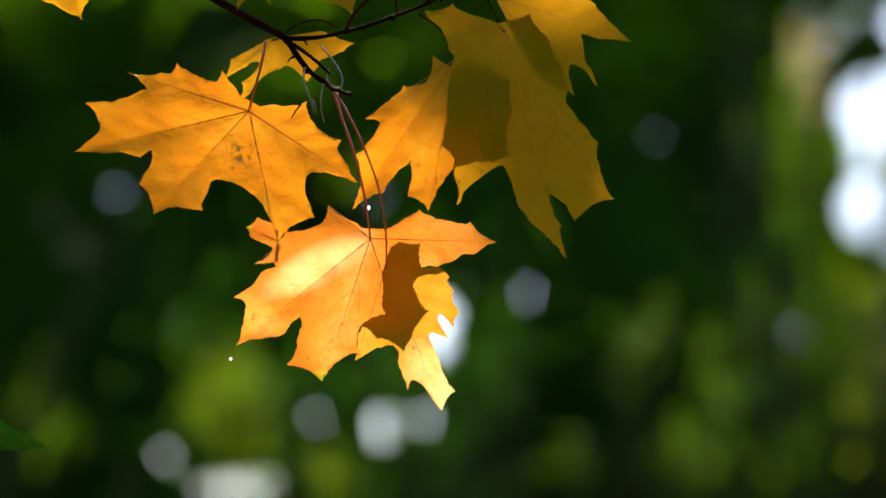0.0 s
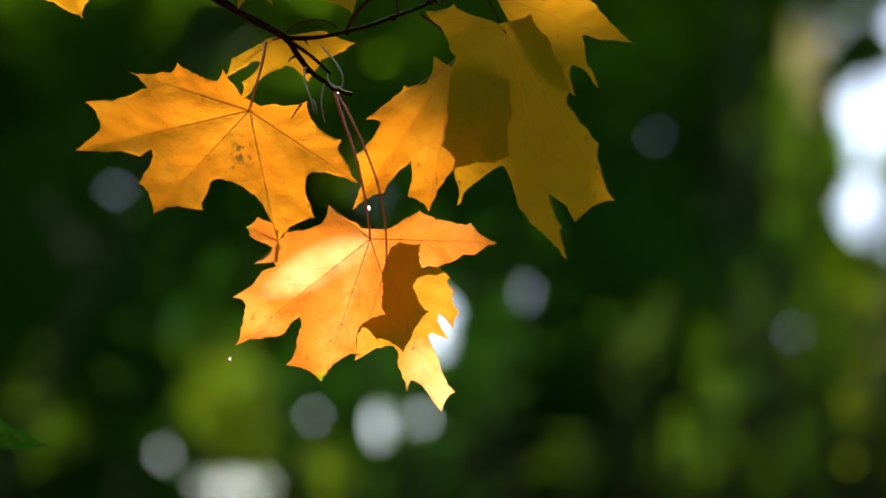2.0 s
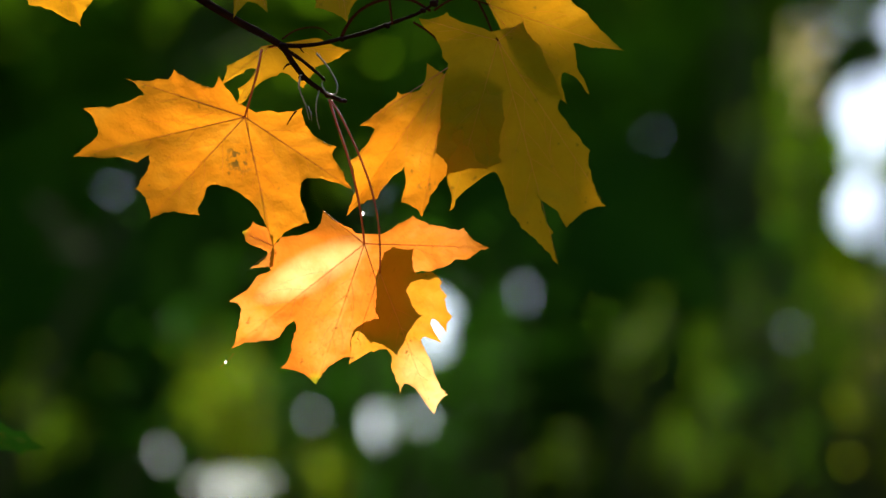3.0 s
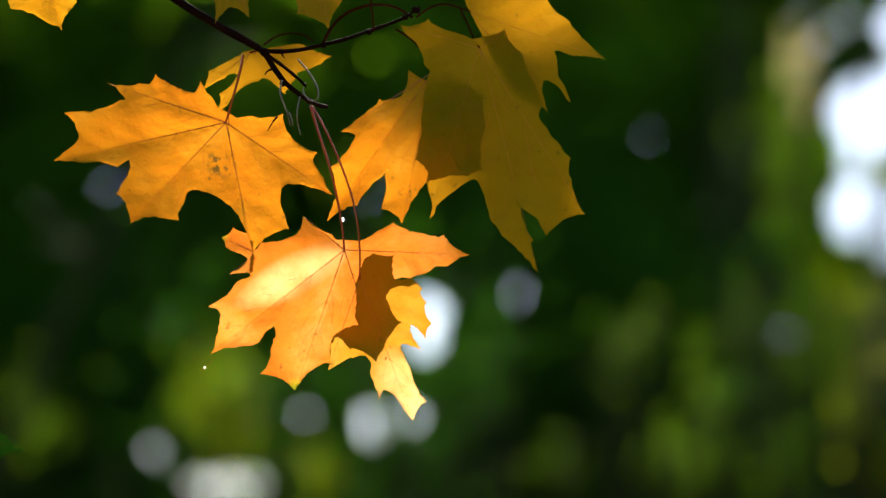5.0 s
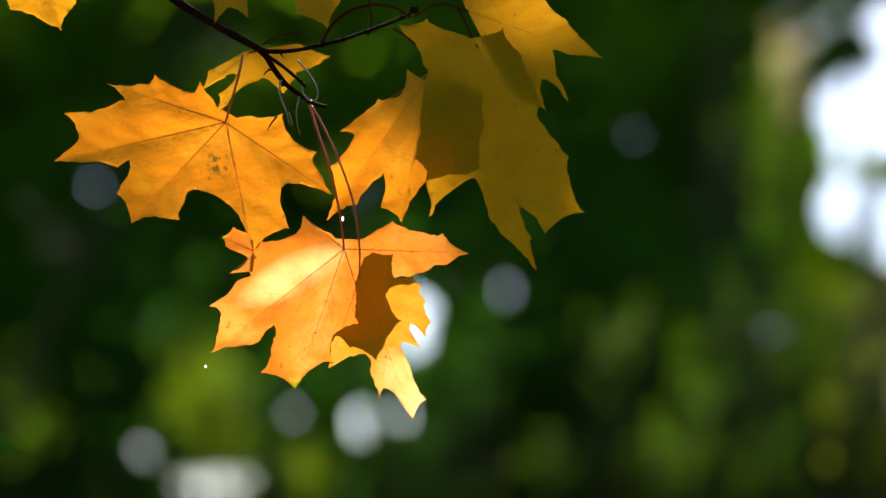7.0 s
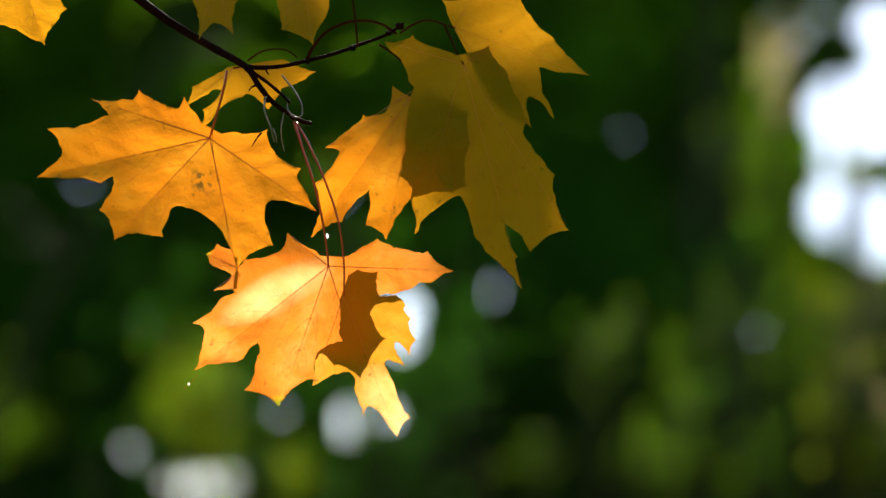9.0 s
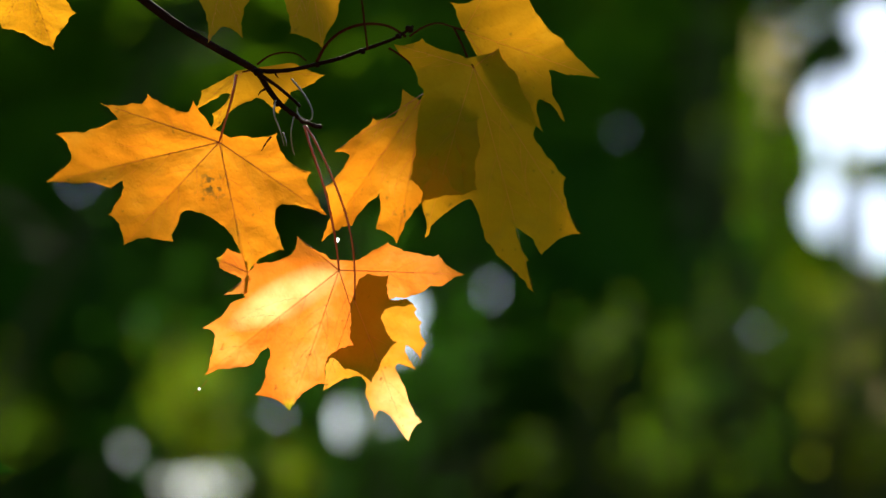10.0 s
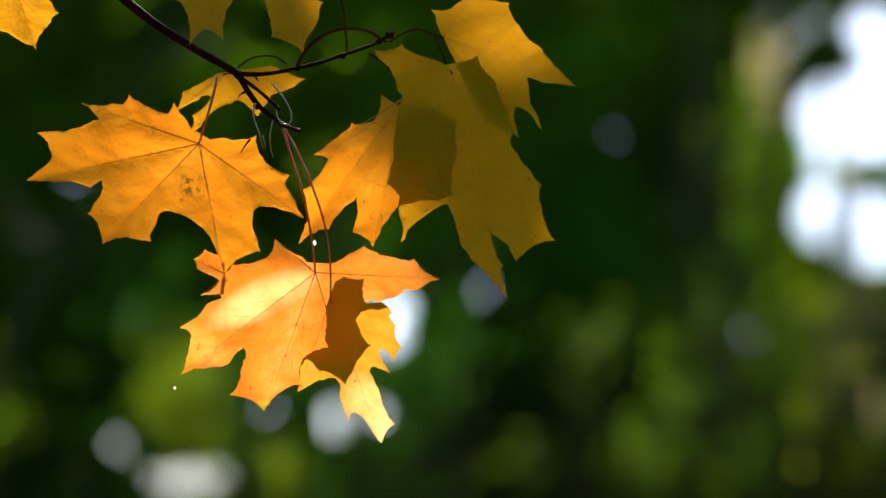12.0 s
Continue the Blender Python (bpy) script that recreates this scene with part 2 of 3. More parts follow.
def tree(seed, x, y, height, girth, lean, crown_low, crown_radius, leaves, label, bare=False):
    rng = random.Random(seed)
    t = thing("tree", Matrix.Translation((x, y, 0)), label, "tree", "trees of the wood")
    top = Vector((lean, 0, height))
    line = smooth_line([(0, 0, -0.2), (0.25 * lean + rng.uniform(-.1, .1), 0, 0.3 * height), (0.6 * lean + rng.uniform(-.15, .15), 0.1, 0.65 * height), top], 8)
    bm = bmesh.new()
    tube(bm, line, girth, girth * 0.25, 14, 0.18)
    part("trunk", bm, BARK, t)
    limbs = []
    for k in range(7):
        f = rng.uniform(0.30, 0.92)
        root = line[int(f * (len(line) - 1))]
        a = rng.uniform(0, 6.283)
        reach = crown_radius * rng.uniform(0.6, 1.0)
        end = root + Vector((math.cos(a) * reach, math.sin(a) * reach, rng.uniform(0.2, 0.9) * reach))
        mid = (root + end) / 2 + Vector((0, 0, 0.15 * reach))
        bm = bmesh.new()
        tube(bm, smooth_line([root, mid, end], 6), girth * 0.35 * (1 - 0.6 * f), 0.015, 8, 0.15)
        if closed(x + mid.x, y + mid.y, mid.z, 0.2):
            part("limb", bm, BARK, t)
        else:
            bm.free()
        limbs.append((mid, end))
    clumps = []
    for mid, end in limbs:
        for q in (mid, end, (mid + end) / 2):
            clumps.append((q + Vector([rng.gauss(0, 0.3) for _ in range(3)]), crown_radius * rng.uniform(0.25, 0.5)))
    while len(clumps) < 34:
        h = rng.uniform(crown_low, height * 1.03)
        w = crown_radius * math.sqrt(max(0.1, 1 - ((h - crown_low) / (height * 1.05 - crown_low) * 2 - 0.9) ** 2 * 0.8))
        a, r = rng.uniform(0, 6.283), w * math.sqrt(rng.random())
        clumps.append((Vector((lean * h / height + r * math.cos(a), r * math.sin(a), h)), crown_radius * rng.uniform(0.22, 0.42)))

    def place():
        c, r = rng.choice(clumps)
        if c.z < crown_low - 0.3:
            return None
        return (x + c.x + rng.gauss(0, 0.5 * r), y + c.y + rng.gauss(0, 0.5 * r), c.z + rng.gauss(0, 0.4 * r))

    tagged(foliage(rng, leaves, place, 0.20, "crown", CROWN, t), kind="stuff")
    return t


def shrub(seed, x, y, z, spread, height, leaves, label, mat=SHRUB, across=False):
    rng = random.Random(seed)
    t = thing("shrub", Matrix.Translation((x, y, 0)), label, "shrub", "undergrowth")
    clumps = []
    for k in range(6):
        a = rng.uniform(0, 6.283)
        tip = Vector((math.cos(a) * spread * rng.uniform(0.2, 0.8), math.sin(a) * spread * rng.uniform(0.2, 0.8), z + height * rng.uniform(-0.4, 0.5)))
        bm = bmesh.new()
        tube(bm, smooth_line([(0.04 * math.cos(a), 0.04 * math.sin(a), -0.1), (tip.x * 0.4, tip.y * 0.4, tip.z * 0.55), tuple(tip)], 6), 0.018, 0.006, 6, 0.1)
        part("stem", bm, BARK, t)
        clumps += [(tip, 0.5 * spread), (Vector((0.6 * tip.x, 0.6 * tip.y, tip.z - 0.15 * height)), 0.45 * spread)]

    def place():
        c, r = rng.choice(clumps)
        return (x + c.x + rng.gauss(0, 0.45 * r), y + c.y + rng.gauss(0, 0.45 * r), c.z + rng.gauss(0, 0.3 * height))

    tagged(foliage(rng, leaves, place, 0.05, "leafage", mat, t, across), kind="stuff")
    return t


wood_rng = random.Random(11)


def wood_place():
    """Behind the single trees: a deep belt of wood."""
    x, y, z = wood_rng.uniform(-11, 11), wood_rng.uniform(20.5, 27), wood_rng.uniform(0, 13.2)
    if z > 11.3 + 1.3 * noise.noise(Vector((x * 0.4, y * 0.4, 5))):
        return None
    return (x, y, z) if noise.noise(Vector((x * 0.45, y * 0.45, z * 0.45))) > -0.5 else None


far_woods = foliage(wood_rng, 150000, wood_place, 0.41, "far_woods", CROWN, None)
tagged(far_woods, "dense dark green belt of forest foliage", "woods", kind="stuff")
# Out of view: foliage added all round to cut the skylight in the clearing.
back_rng = random.Random(12)


def back_place():
    a = back_rng.uniform(0.12 * math.pi, 1.88 * math.pi)
    r = back_rng.uniform(13, 19)
    z = back_rng.uniform(0, 8.5)
    return (r * math.sin(a), r * math.cos(a), z) if z < 7 + 2 * noise.noise(Vector((r * math.sin(a) * 0.3, r * math.cos(a) * 0.3, 9))) else None


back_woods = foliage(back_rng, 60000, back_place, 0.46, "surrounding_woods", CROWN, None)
tagged(back_woods, "unseen green wood all round, added to dim the skylight", "woods", kind="stuff")

TREES = [
    (21, 2.7, 18.6, 9.8, 0.34, 0.2, 3.2, 1.9, 6500, "tall dark broadleaf tree with a thick trunk"),
    (22, -4.2, 18.0, 9.4, 0.20, 1.6, 3.6, 1.7, 5000, "leaning dark-barked broadleaf tree in shade"),
    (23, 0.3, 19.4, 10.0, 0.25, 0.3, 3.0, 2.0, 6000, "slender shaded tree in the middle of the wood"),
    (24, 4.6, 19.8, 10.0, 0.16, 0.2, 4.0, 0.8, 700, "thin tree with loose sunlit yellow-green leaves"),
    (25, -6.2, 19.0, 10.0, 0.26, 0.4, 2.0, 2.2, 6000, "dark dense broadleaf tree"),
]
# two slim trees nearer by, one upright and one leaning
TREES += [
    (26, 1.67, 9.4, 8.0, 0.055, 0.05, 6.4, 0.5, 250, "slim upright young tree with a dark trunk"),
    (27, -3.25, 9.3, 7.4, 0.060, 3.0, 6.0, 0.5, 250, "slim leaning young tree with a dark trunk"),
]
for row in TREES:
    tree(*row)
SHRUBS = [
    (35, -2.27, 9.7, 2.75, 0.31, 0.35, 80, "low green shrub at the edge of the clearing"),
    (36, 1.35, 10.0, 2.52, 0.35, 0.27, 130, "low spreading green shrub under the trees"),
    (40, 0.54, 10.2, 2.56, 0.35, 0.27, 35, "sparse green shrub in the half shade"),
    (41, 2.39, 9.9, 2.49, 0.31, 0.31, 480, "low yellow-green shrub at the wood's edge"),
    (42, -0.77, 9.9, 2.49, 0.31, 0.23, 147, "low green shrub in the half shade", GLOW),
    (43, 2.05, 10.1, 2.40, 0.40, 0.30, 600, "low olive-green shrub near the wood's edge"),
]
SAPLINGS = [
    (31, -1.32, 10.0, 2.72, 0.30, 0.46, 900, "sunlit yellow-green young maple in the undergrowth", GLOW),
    (32, 0.94, 10.2, 3.14, 0.20, 0.36, 45, "thin sunlit green sapling among shaded trees"),
    (33, 1.54, 10.3, 3.06, 0.22, 0.40, 55, "loose green sapling with backlit leaves"),
    (34, 2.27, 10.0, 3.91, 0.18, 0.58, 1000, "tall narrow sapling with bright yellow-green leaves"),
    (37, 2.16, 10.2, 2.91, 0.29, 0.39, 600, "dense yellow-green sapling at the wood's edge"),
    (38, 1.85, 10.6, 4.60, 0.17, 0.39, 20, "slender sapling with few backlit leaves"),
    (39, -0.58, 10.5, 4.37, 0.23, 0.23, 25, "slender sapling with pale green leaves"),
    (44, 1.95, 10.0, 4.50, 0.16, 0.90, 260, "tall slender sapling with olive-green leaves"),
    (45, 2.00, 10.2, 3.10, 0.22, 0.60, 460, "slender sapling with olive-green leaves"),
]
for row in SHRUBS + SAPLINGS:
    shrub(*row)
shrub(46, 2.34, 9.6, 3.20, 0.24, 0.40, 240, "tan sapling with dry curled leaves", TAN)
shrub(48, 2.50, 10.6, 2.80, 0.24, 0.30, 260, "loose yellow-green shrub at the wood's edge")
shrub(49, 2.10, 10.0, 3.50, 0.11, 0.26, 420, "narrow bright yellow-green sapling beside the opening")
shrub(47, 2.12, 10.3, 4.85, 0.14, 0.40, 150, "thin tan sapling with dry leaves", TAN)
shrub(50, 1.95, 8.0, 2.33, 0.16, 0.16, 130, "bright yellow-green shrub at the wood's edge", GLOW)
shrub(52, 1.77, 8.0, 2.57, 0.14, 0.18, 60, "sparse olive-green shrub at the wood's edge", GLOW)
shrub(54, 1.82, 8.0, 3.08, 0.13, 0.20, 60, "loose yellow-green sapling at the wood's edge", GLOW)
shrub(53, 1.93, 8.1, 2.75, 0.12, 0.16, 45, "sparse yellow-green sapling at the wood's edge", GLOW)
shrub(51, 2.36, 9.3, 2.78, 0.16, 0.24, 90, "tan shrub with dry curled leaves", TAN)
shrub(56, 2.25, 9.0, 3.96, 0.13, 0.06, 45, "thin yellow-green sapling across the gap of sky", GLOW, True)
spray_rng = random.Random(52)
for k in range(16):
    # single sunlit sprays among the shade, thicker towards the opening
    x = 0.85 + 1.6 * (k / 15) ** 0.7
    shrub(200 + k, x + spray_rng.uniform(-0.06, 0.06), spray_rng.uniform(9.5, 10.6), spray_rng.uniform(2.4, 3.45), 0.08, spray_rng.uniform(0.12, 0.35), int(14 + 110 * (k / 15) ** 2), "small sunlit yellow-green sapling in the undergrowth")
veil_rng = random.Random(77)
for k in range(22):
    x = -2.8 + 5.9 * (k + 0.5) / 22 + veil_rng.uniform(-0.15, 0.15)
    if 11 <= k <= 16 or k <= 4:
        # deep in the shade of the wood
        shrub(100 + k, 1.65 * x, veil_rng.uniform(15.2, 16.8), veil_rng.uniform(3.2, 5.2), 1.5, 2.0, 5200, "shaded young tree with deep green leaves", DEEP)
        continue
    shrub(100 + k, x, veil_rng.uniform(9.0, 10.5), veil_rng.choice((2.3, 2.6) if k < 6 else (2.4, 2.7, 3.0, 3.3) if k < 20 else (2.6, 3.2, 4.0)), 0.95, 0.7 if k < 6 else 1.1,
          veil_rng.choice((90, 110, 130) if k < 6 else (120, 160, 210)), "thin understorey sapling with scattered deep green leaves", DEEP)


# ================= the spray of maple leaves =================
LOBE, TOOTH, HOLLOW = "lobe", "tooth", "hollow"


def leaf_outline(edge):
    """The edge of a maple leaf about its stalk's end, in metres, from (angle, centimetres, kind): lobes and teeth run out to a point, hollows are rounded."""
    keys = [(Vector((math.cos(radians(a)), math.sin(radians(a)))) * 0.01 * r, kind) for a, r, kind in edge]
    rough_edge = random.Random(round(1000 * edge[0][1] + edge[-1][0]))
    tangents = []
    for i, (p, kind) in enumerate(keys):
        before, after = keys[max(i - 1, 0)][0], keys[min(i + 1, len(keys) - 1)][0]
        tangents.append((p - (before + after) / 2).normalized() if kind != HOLLOW and 0 < i < len(keys) - 1 else (after - before).normalized())
    line = []
    for (p, k0), (q, k1), d0, d1 in zip(keys, keys[1:], tangents, tangents[1:]):
        gap = (q - p).length
        c = p + d0 * gap * 0.20 if k0 == HOLLOW else p.lerp(q, 0.14) - d0 * gap * 0.20
        d = q - d1 * gap * 0.20 if k1 == HOLLOW else q.lerp(p, 0.14) - d1 * gap * 0.20
        steps, waves, bulge = 10, rough_edge.choice((2, 3)), rough_edge.uniform(-0.035, 0.035)
        across = Vector((-(q - p).y, (q - p).x))
        for k in range(steps):
            t = k / steps
            v = (1 - t) ** 3 * p + 3 * t * (1 - t) ** 2 * c + 3 * t * t * (1 - t) * d + t ** 3 * q
            line.append(v + across * (bulge * math.sin(math.pi * t * waves) + rough_edge.gauss(0, 0.012) if k else 0))
    line.append(keys[-1][0])
    return line


def inside(p, line):
    """Whether p lies within a closed line."""
    hit = False
    for a, b in zip(line, line[1:] + line[:1]):
        if (a.y > p.y) != (b.y > p.y) and p.x < a.x + (p.y - a.y) / (b.y - a.y) * (b.x - a.x):
            hit = not hit
    return hit


def maple_leaf(seed, base, edge, stalk, label, lean=(0, 0), droop=0.0, fold=0.10, ripple=0.0020, crumple=0.0016, cup=(0, 0), folds=None, crease=1.0, unripe=None, hurt=None, pale=None, mat=AUTUMN, stalk_width=0.00055):
    """One leaf: blade, veins and stalk. base and stalk in cm of the spray's own axes (right, ahead, up). unripe, hurt,
    pale: patches (x, y, size, turn, slimness) in cm; pale is sunlit sheen painted into the colour. lean: slopes towards
    the viewer along x and up; cup: how the two sides bend.
    """
    rng = random.Random(seed)
    shift = Vector((rng.uniform(-9, 9), rng.uniform(-9, 9), 0))
    origin = Vector(base) * 0.01
    t = thing("maple_leaf", SPRAY @ Matrix.Translation(origin), label, "leaf", "autumn maple leaves of one spray")
    outline = leaf_outline(edge)
    lobes = [(radians(a), 0.01 * r) for a, r, kind in edge if kind == LOBE]
    ribs = [a for a, _ in lobes]
    folds = folds or [fold * rng.uniform(0.6, 1.4) for _ in ribs]

    def rise(x, y):
        a, r = math.atan2(y, x), math.hypot(x, y)
        while a < ribs[0] - 1.2:
            a += 2 * math.pi
        h = lean[0] * x + lean[1] * y - droop * r * r + (cup[0] if x < 0 else cup[1]) * x * x
        # quilted between the side veins of the nearest rib
        off, other = sorted((a - p for p in ribs), key=abs)[:2]
        if abs(off) < 1.2:
            along, wide = r * math.cos(off), abs(r * math.sin(off))
            h += 0.00050 * math.sin(2 * math.pi * (along - 0.8 * wide) / 0.0135 + shift.x) * min(1.0, wide / 0.006) * (1 - abs(off / other))
        for p, q, fold in zip(ribs, ribs[1:], folds):
            if p <= a <= q:
                h += fold * r * math.sin(math.pi * (a - p) / (q - p)) ** crease * min(1.0, (q - p) / 0.7)
        h += ripple * (r / 0.05) * noise.noise(Vector((x * 55, y * 55, 0)) + shift) + crumple * noise.noise(Vector((x * 24, y * 24, 3)) + shift)
        # a part that leans forward keeps its bearing from the eye
        k = 1 - h / origin.y
        return Vector(((origin.x + x) * k - origin.x, -h, (origin.z + y) * k - origin.z))

    bm = bmesh.new()
    green_layer, hurt_layer, sheen_layer = [bm.verts.layers.float.new(k) for k in ("unripe", "hurt", "pale")]
    # a fine net of triangles inside the outline
    points = [p.copy() for p in outline]
    low, high = [min(p[k] for p in outline) for k in (0, 1)], [max(p[k] for p in outline) for k in (0, 1)]
    step = 0.0015
    for row in range(int((high[1] - low[1]) / step)):
        for col in range(int((high[0] - low[0]) / step)):
            p = Vector((low[0] + (col + 0.5 * (row % 2)) * step, low[1] + row * step)) + Vector((rng.uniform(-.2, .2), rng.uniform(-.2, .2))) * step
            if inside(p, outline):
                points.append(p)
    rim = len(outline)
    flat, _, faces, _, _, _ = geometry.delaunay_2d_cdt(points, [(k, (k + 1) % rim) for k in range(rim)], [], 1, 1e-7)
    verts = []
    for k, q in enumerate(flat):
        # the thin margin curls now to one side, now to the other
        curl = 0.0001 + 0.0014 * noise.noise(Vector((q.x * 70, q.y * 70, 7)) + shift) if k < rim else 0.0
        v = bm.verts.new(rise(q.x, q.y) + Vector((0, curl, 0)))
        for layer, spot in ((green_layer, unripe), (hurt_layer, hurt), (sheen_layer, pale)):
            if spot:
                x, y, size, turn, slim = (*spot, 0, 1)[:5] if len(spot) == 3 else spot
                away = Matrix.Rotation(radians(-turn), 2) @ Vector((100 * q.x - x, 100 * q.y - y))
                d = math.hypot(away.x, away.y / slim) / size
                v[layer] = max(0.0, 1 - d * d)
        verts.append(v)
    for f in faces:
        bm.faces.new([verts[k] for k in f])
    blade = part("blade", bm, mat, t)

    toward_viewer = Vector((0, -0.00012, 0))
    for a, length in lobes:
        n, tip = 22, Vector((math.cos(a), math.sin(a)))
        bm = bmesh.new()
        tube(bm, [rise(*(tip * (length * 0.96 * i / n))) + toward_viewer for i in range(n + 1)], 0.00026 if mat in (AUTUMN, AMBER) else 0.00016, 0.00005, 5)
        for f in (0.24, 0.40, 0.55, 0.70):
            for sign in (-1, 1):
                turn = a + sign * radians(rng.uniform(34, 50))
                o = tip * length * (f + rng.uniform(-.04, .04))
                line, span, bow = [], length * 0.50 * (1.1 - f), -sign * rng.uniform(0.1, 0.5)
                for i in range(9):
                    p = o + Vector((math.cos(turn + bow * i / 8), math.sin(turn + bow * i / 8))) * span * i / 8
                    if not inside(p * 1.05, outline):
                        break
                    line.append(rise(p.x, p.y) + toward_viewer)
                if len(line) > 3:
                    tube(bm, line, 0.00009, 0.00002, 4)
        part("vein", bm, VEIN if mat in (AUTUMN, AMBER) else FAINT_VEIN, blade)
    bm = bmesh.new()
    line = smooth_line([Vector(p) * 0.01 - origin for p in stalk] + [Vector((0, -0.0006, 0))], 8)
    tube(bm, line, stalk_width, stalk_width * 0.75, 8, 0.1)
    part("petiole", bm, SHOOT if seed in (4, 5, 6, 7, 9) else STALK, t, "thin reddish leaf stalk")
    return t

maple_leaf(1, (-10.96, 90.0, 6.44),
           [(115, 0.82, HOLLOW), (122, 2.49, TOOTH), (138, 2.22, HOLLOW), (146, 3.50, HOLLOW), (146, 4.35, TOOTH), (154, 4.34, HOLLOW),
            (162, 6.40, LOBE), (168, 5.25, HOLLOW), (177, 8.22, TOOTH), (185, 7.45, HOLLOW), (193, 8.92, LOBE), (203, 5.91, TOOTH),
            (202, 5.23, HOLLOW), (213, 6.65, TOOTH), (227, 7.05, LOBE), (245, 5.49, TOOTH), (244, 3.80, HOLLOW), (273, 4.21, HOLLOW),
            (282, 6.71, LOBE), (301, 6.29, TOOTH), (313, 4.38, HOLLOW), (326, 6.52, LOBE), (331, 5.57, HOLLOW), (336, 4.83, HOLLOW),
            (342, 4.86, TOOTH), (344, 3.75, HOLLOW), (352, 3.09, HOLLOW), (369, 2.97, TOOTH), (380, 0.61, HOLLOW)],
           [(-10.04, 89.4, 9.78), (-10.21, 89.2, 8.73), (-10.64, 89.5, 7.32)],
           "broad orange-yellow maple leaf with brown flecks, lit through", lean=(0.0, -0.34), folds=(0.10, 0.08, 0.09, 0.08), cup=(2.0, 0), hurt=(-0.3, -2.1, 1.0), ripple=0.0024, crumple=0.0024, stalk_width=0.0007)
# pale paints the bright band of light above the left rib
maple_leaf(2, (-4.90, 89.3, 0.02),
           [(130, 0.67, HOLLOW), (141, 2.68, LOBE), (162, 2.52, HOLLOW), (175, 4.25, TOOTH), (184, 4.67, HOLLOW), (196, 4.84, TOOTH),
            (203, 7.39, TOOTH), (207, 6.98, HOLLOW), (218, 8.54, LOBE), (227, 6.45, HOLLOW), (227, 5.23, HOLLOW), (232, 5.59, HOLLOW),
            (236, 7.53, TOOTH), (251, 7.46, LOBE), (257, 6.03, HOLLOW), (263, 5.73, TOOTH), (264, 4.34, HOLLOW), (274, 4.89, TOOTH),
            (283, 4.89, HOLLOW), (288, 5.40, LOBE), (313, 4.31, TOOTH), (321, 2.86, HOLLOW), (351, 5.16, HOLLOW), (358, 6.29, LOBE),
            (369, 5.06, TOOTH), (376, 3.35, TOOTH), (390, 2.83, TOOTH), (393, 0.85, HOLLOW)],
           [(-6.61, 88.8, 7.20), (-6.22, 88.6, 5.97), (-5.61, 88.5, 4.15), (-5.18, 88.6, 2.31), (-4.97, 88.9, 0.90)],
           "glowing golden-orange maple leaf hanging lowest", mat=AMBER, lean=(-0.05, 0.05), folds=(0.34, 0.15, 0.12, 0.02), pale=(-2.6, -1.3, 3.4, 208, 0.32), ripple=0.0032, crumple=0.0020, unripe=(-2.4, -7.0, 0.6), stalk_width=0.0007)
# pale paints the lit look of the lobe outside the shade
maple_leaf(3, (-4.10, 88.8, -1.45),
           [(154, 0.13, HOLLOW), (261, 1.44, HOLLOW), (269, 2.27, TOOTH), (245, 3.14, HOLLOW), (251, 4.78, LOBE), (264, 3.89, TOOTH),
            (275, 3.82, HOLLOW), (279, 6.21, TOOTH), (283, 5.65, HOLLOW), (291, 7.54, LOBE), (299, 6.94, TOOTH), (300, 4.69, HOLLOW),
            (303, 3.86, HOLLOW), (311, 4.65, TOOTH), (318, 3.44, HOLLOW), (318, 4.43, TOOTH), (329, 4.21, TOOTH), (337, 3.49, HOLLOW),
            (341, 3.55, TOOTH), (348, 3.05, HOLLOW), (352, 3.19, TOOTH), (361, 2.61, HOLLOW), (361, 1.76, HOLLOW), (396, 2.10, TOOTH),
            (425, 1.45, TOOTH), (438, 1.05, HOLLOW)],
           [(-6.50, 88.5, 7.15), (-5.91, 88.2, 6.17), (-5.15, 88.0, 4.55), (-4.52, 87.8, 2.86), (-4.17, 87.7, 1.32), (-4.05, 87.8, -0.09)],
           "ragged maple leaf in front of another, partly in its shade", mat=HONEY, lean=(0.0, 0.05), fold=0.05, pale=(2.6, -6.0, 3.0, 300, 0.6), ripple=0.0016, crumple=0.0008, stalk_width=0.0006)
maple_leaf(4, (-0.55, 89.8, 8.97),
           [(232, 0.51, HOLLOW), (172, 1.22, TOOTH), (217, 1.89, HOLLOW), (206, 2.99, TOOTH), (212, 4.41, HOLLOW), (213, 5.49, LOBE),
            (220, 5.02, HOLLOW), (223, 7.01, TOOTH), (231, 7.74, HOLLOW), (235, 9.18, LOBE), (241, 7.68, TOOTH), (245, 5.35, TOOTH),
            (250, 7.33, TOOTH), (259, 7.75, LOBE), (268, 5.49, HOLLOW), (290, 5.52, LOBE), (298, 5.56, TOOTH), (304, 4.39, HOLLOW),
            (316, 3.76, HOLLOW), (341, 2.83, LOBE), (372, 0.97, HOLLOW)],
           [(-2.43, 90.0, 11.20), (-1.57, 90.2, 10.65), (-0.93, 90.3, 9.91)],
           "golden maple leaf half in the shade of its neighbour", mat=AUTUMN, lean=(0.1, -0.2), fold=0.14, hurt=(-1.2, -6.0, 0.6), ripple=0.0024)
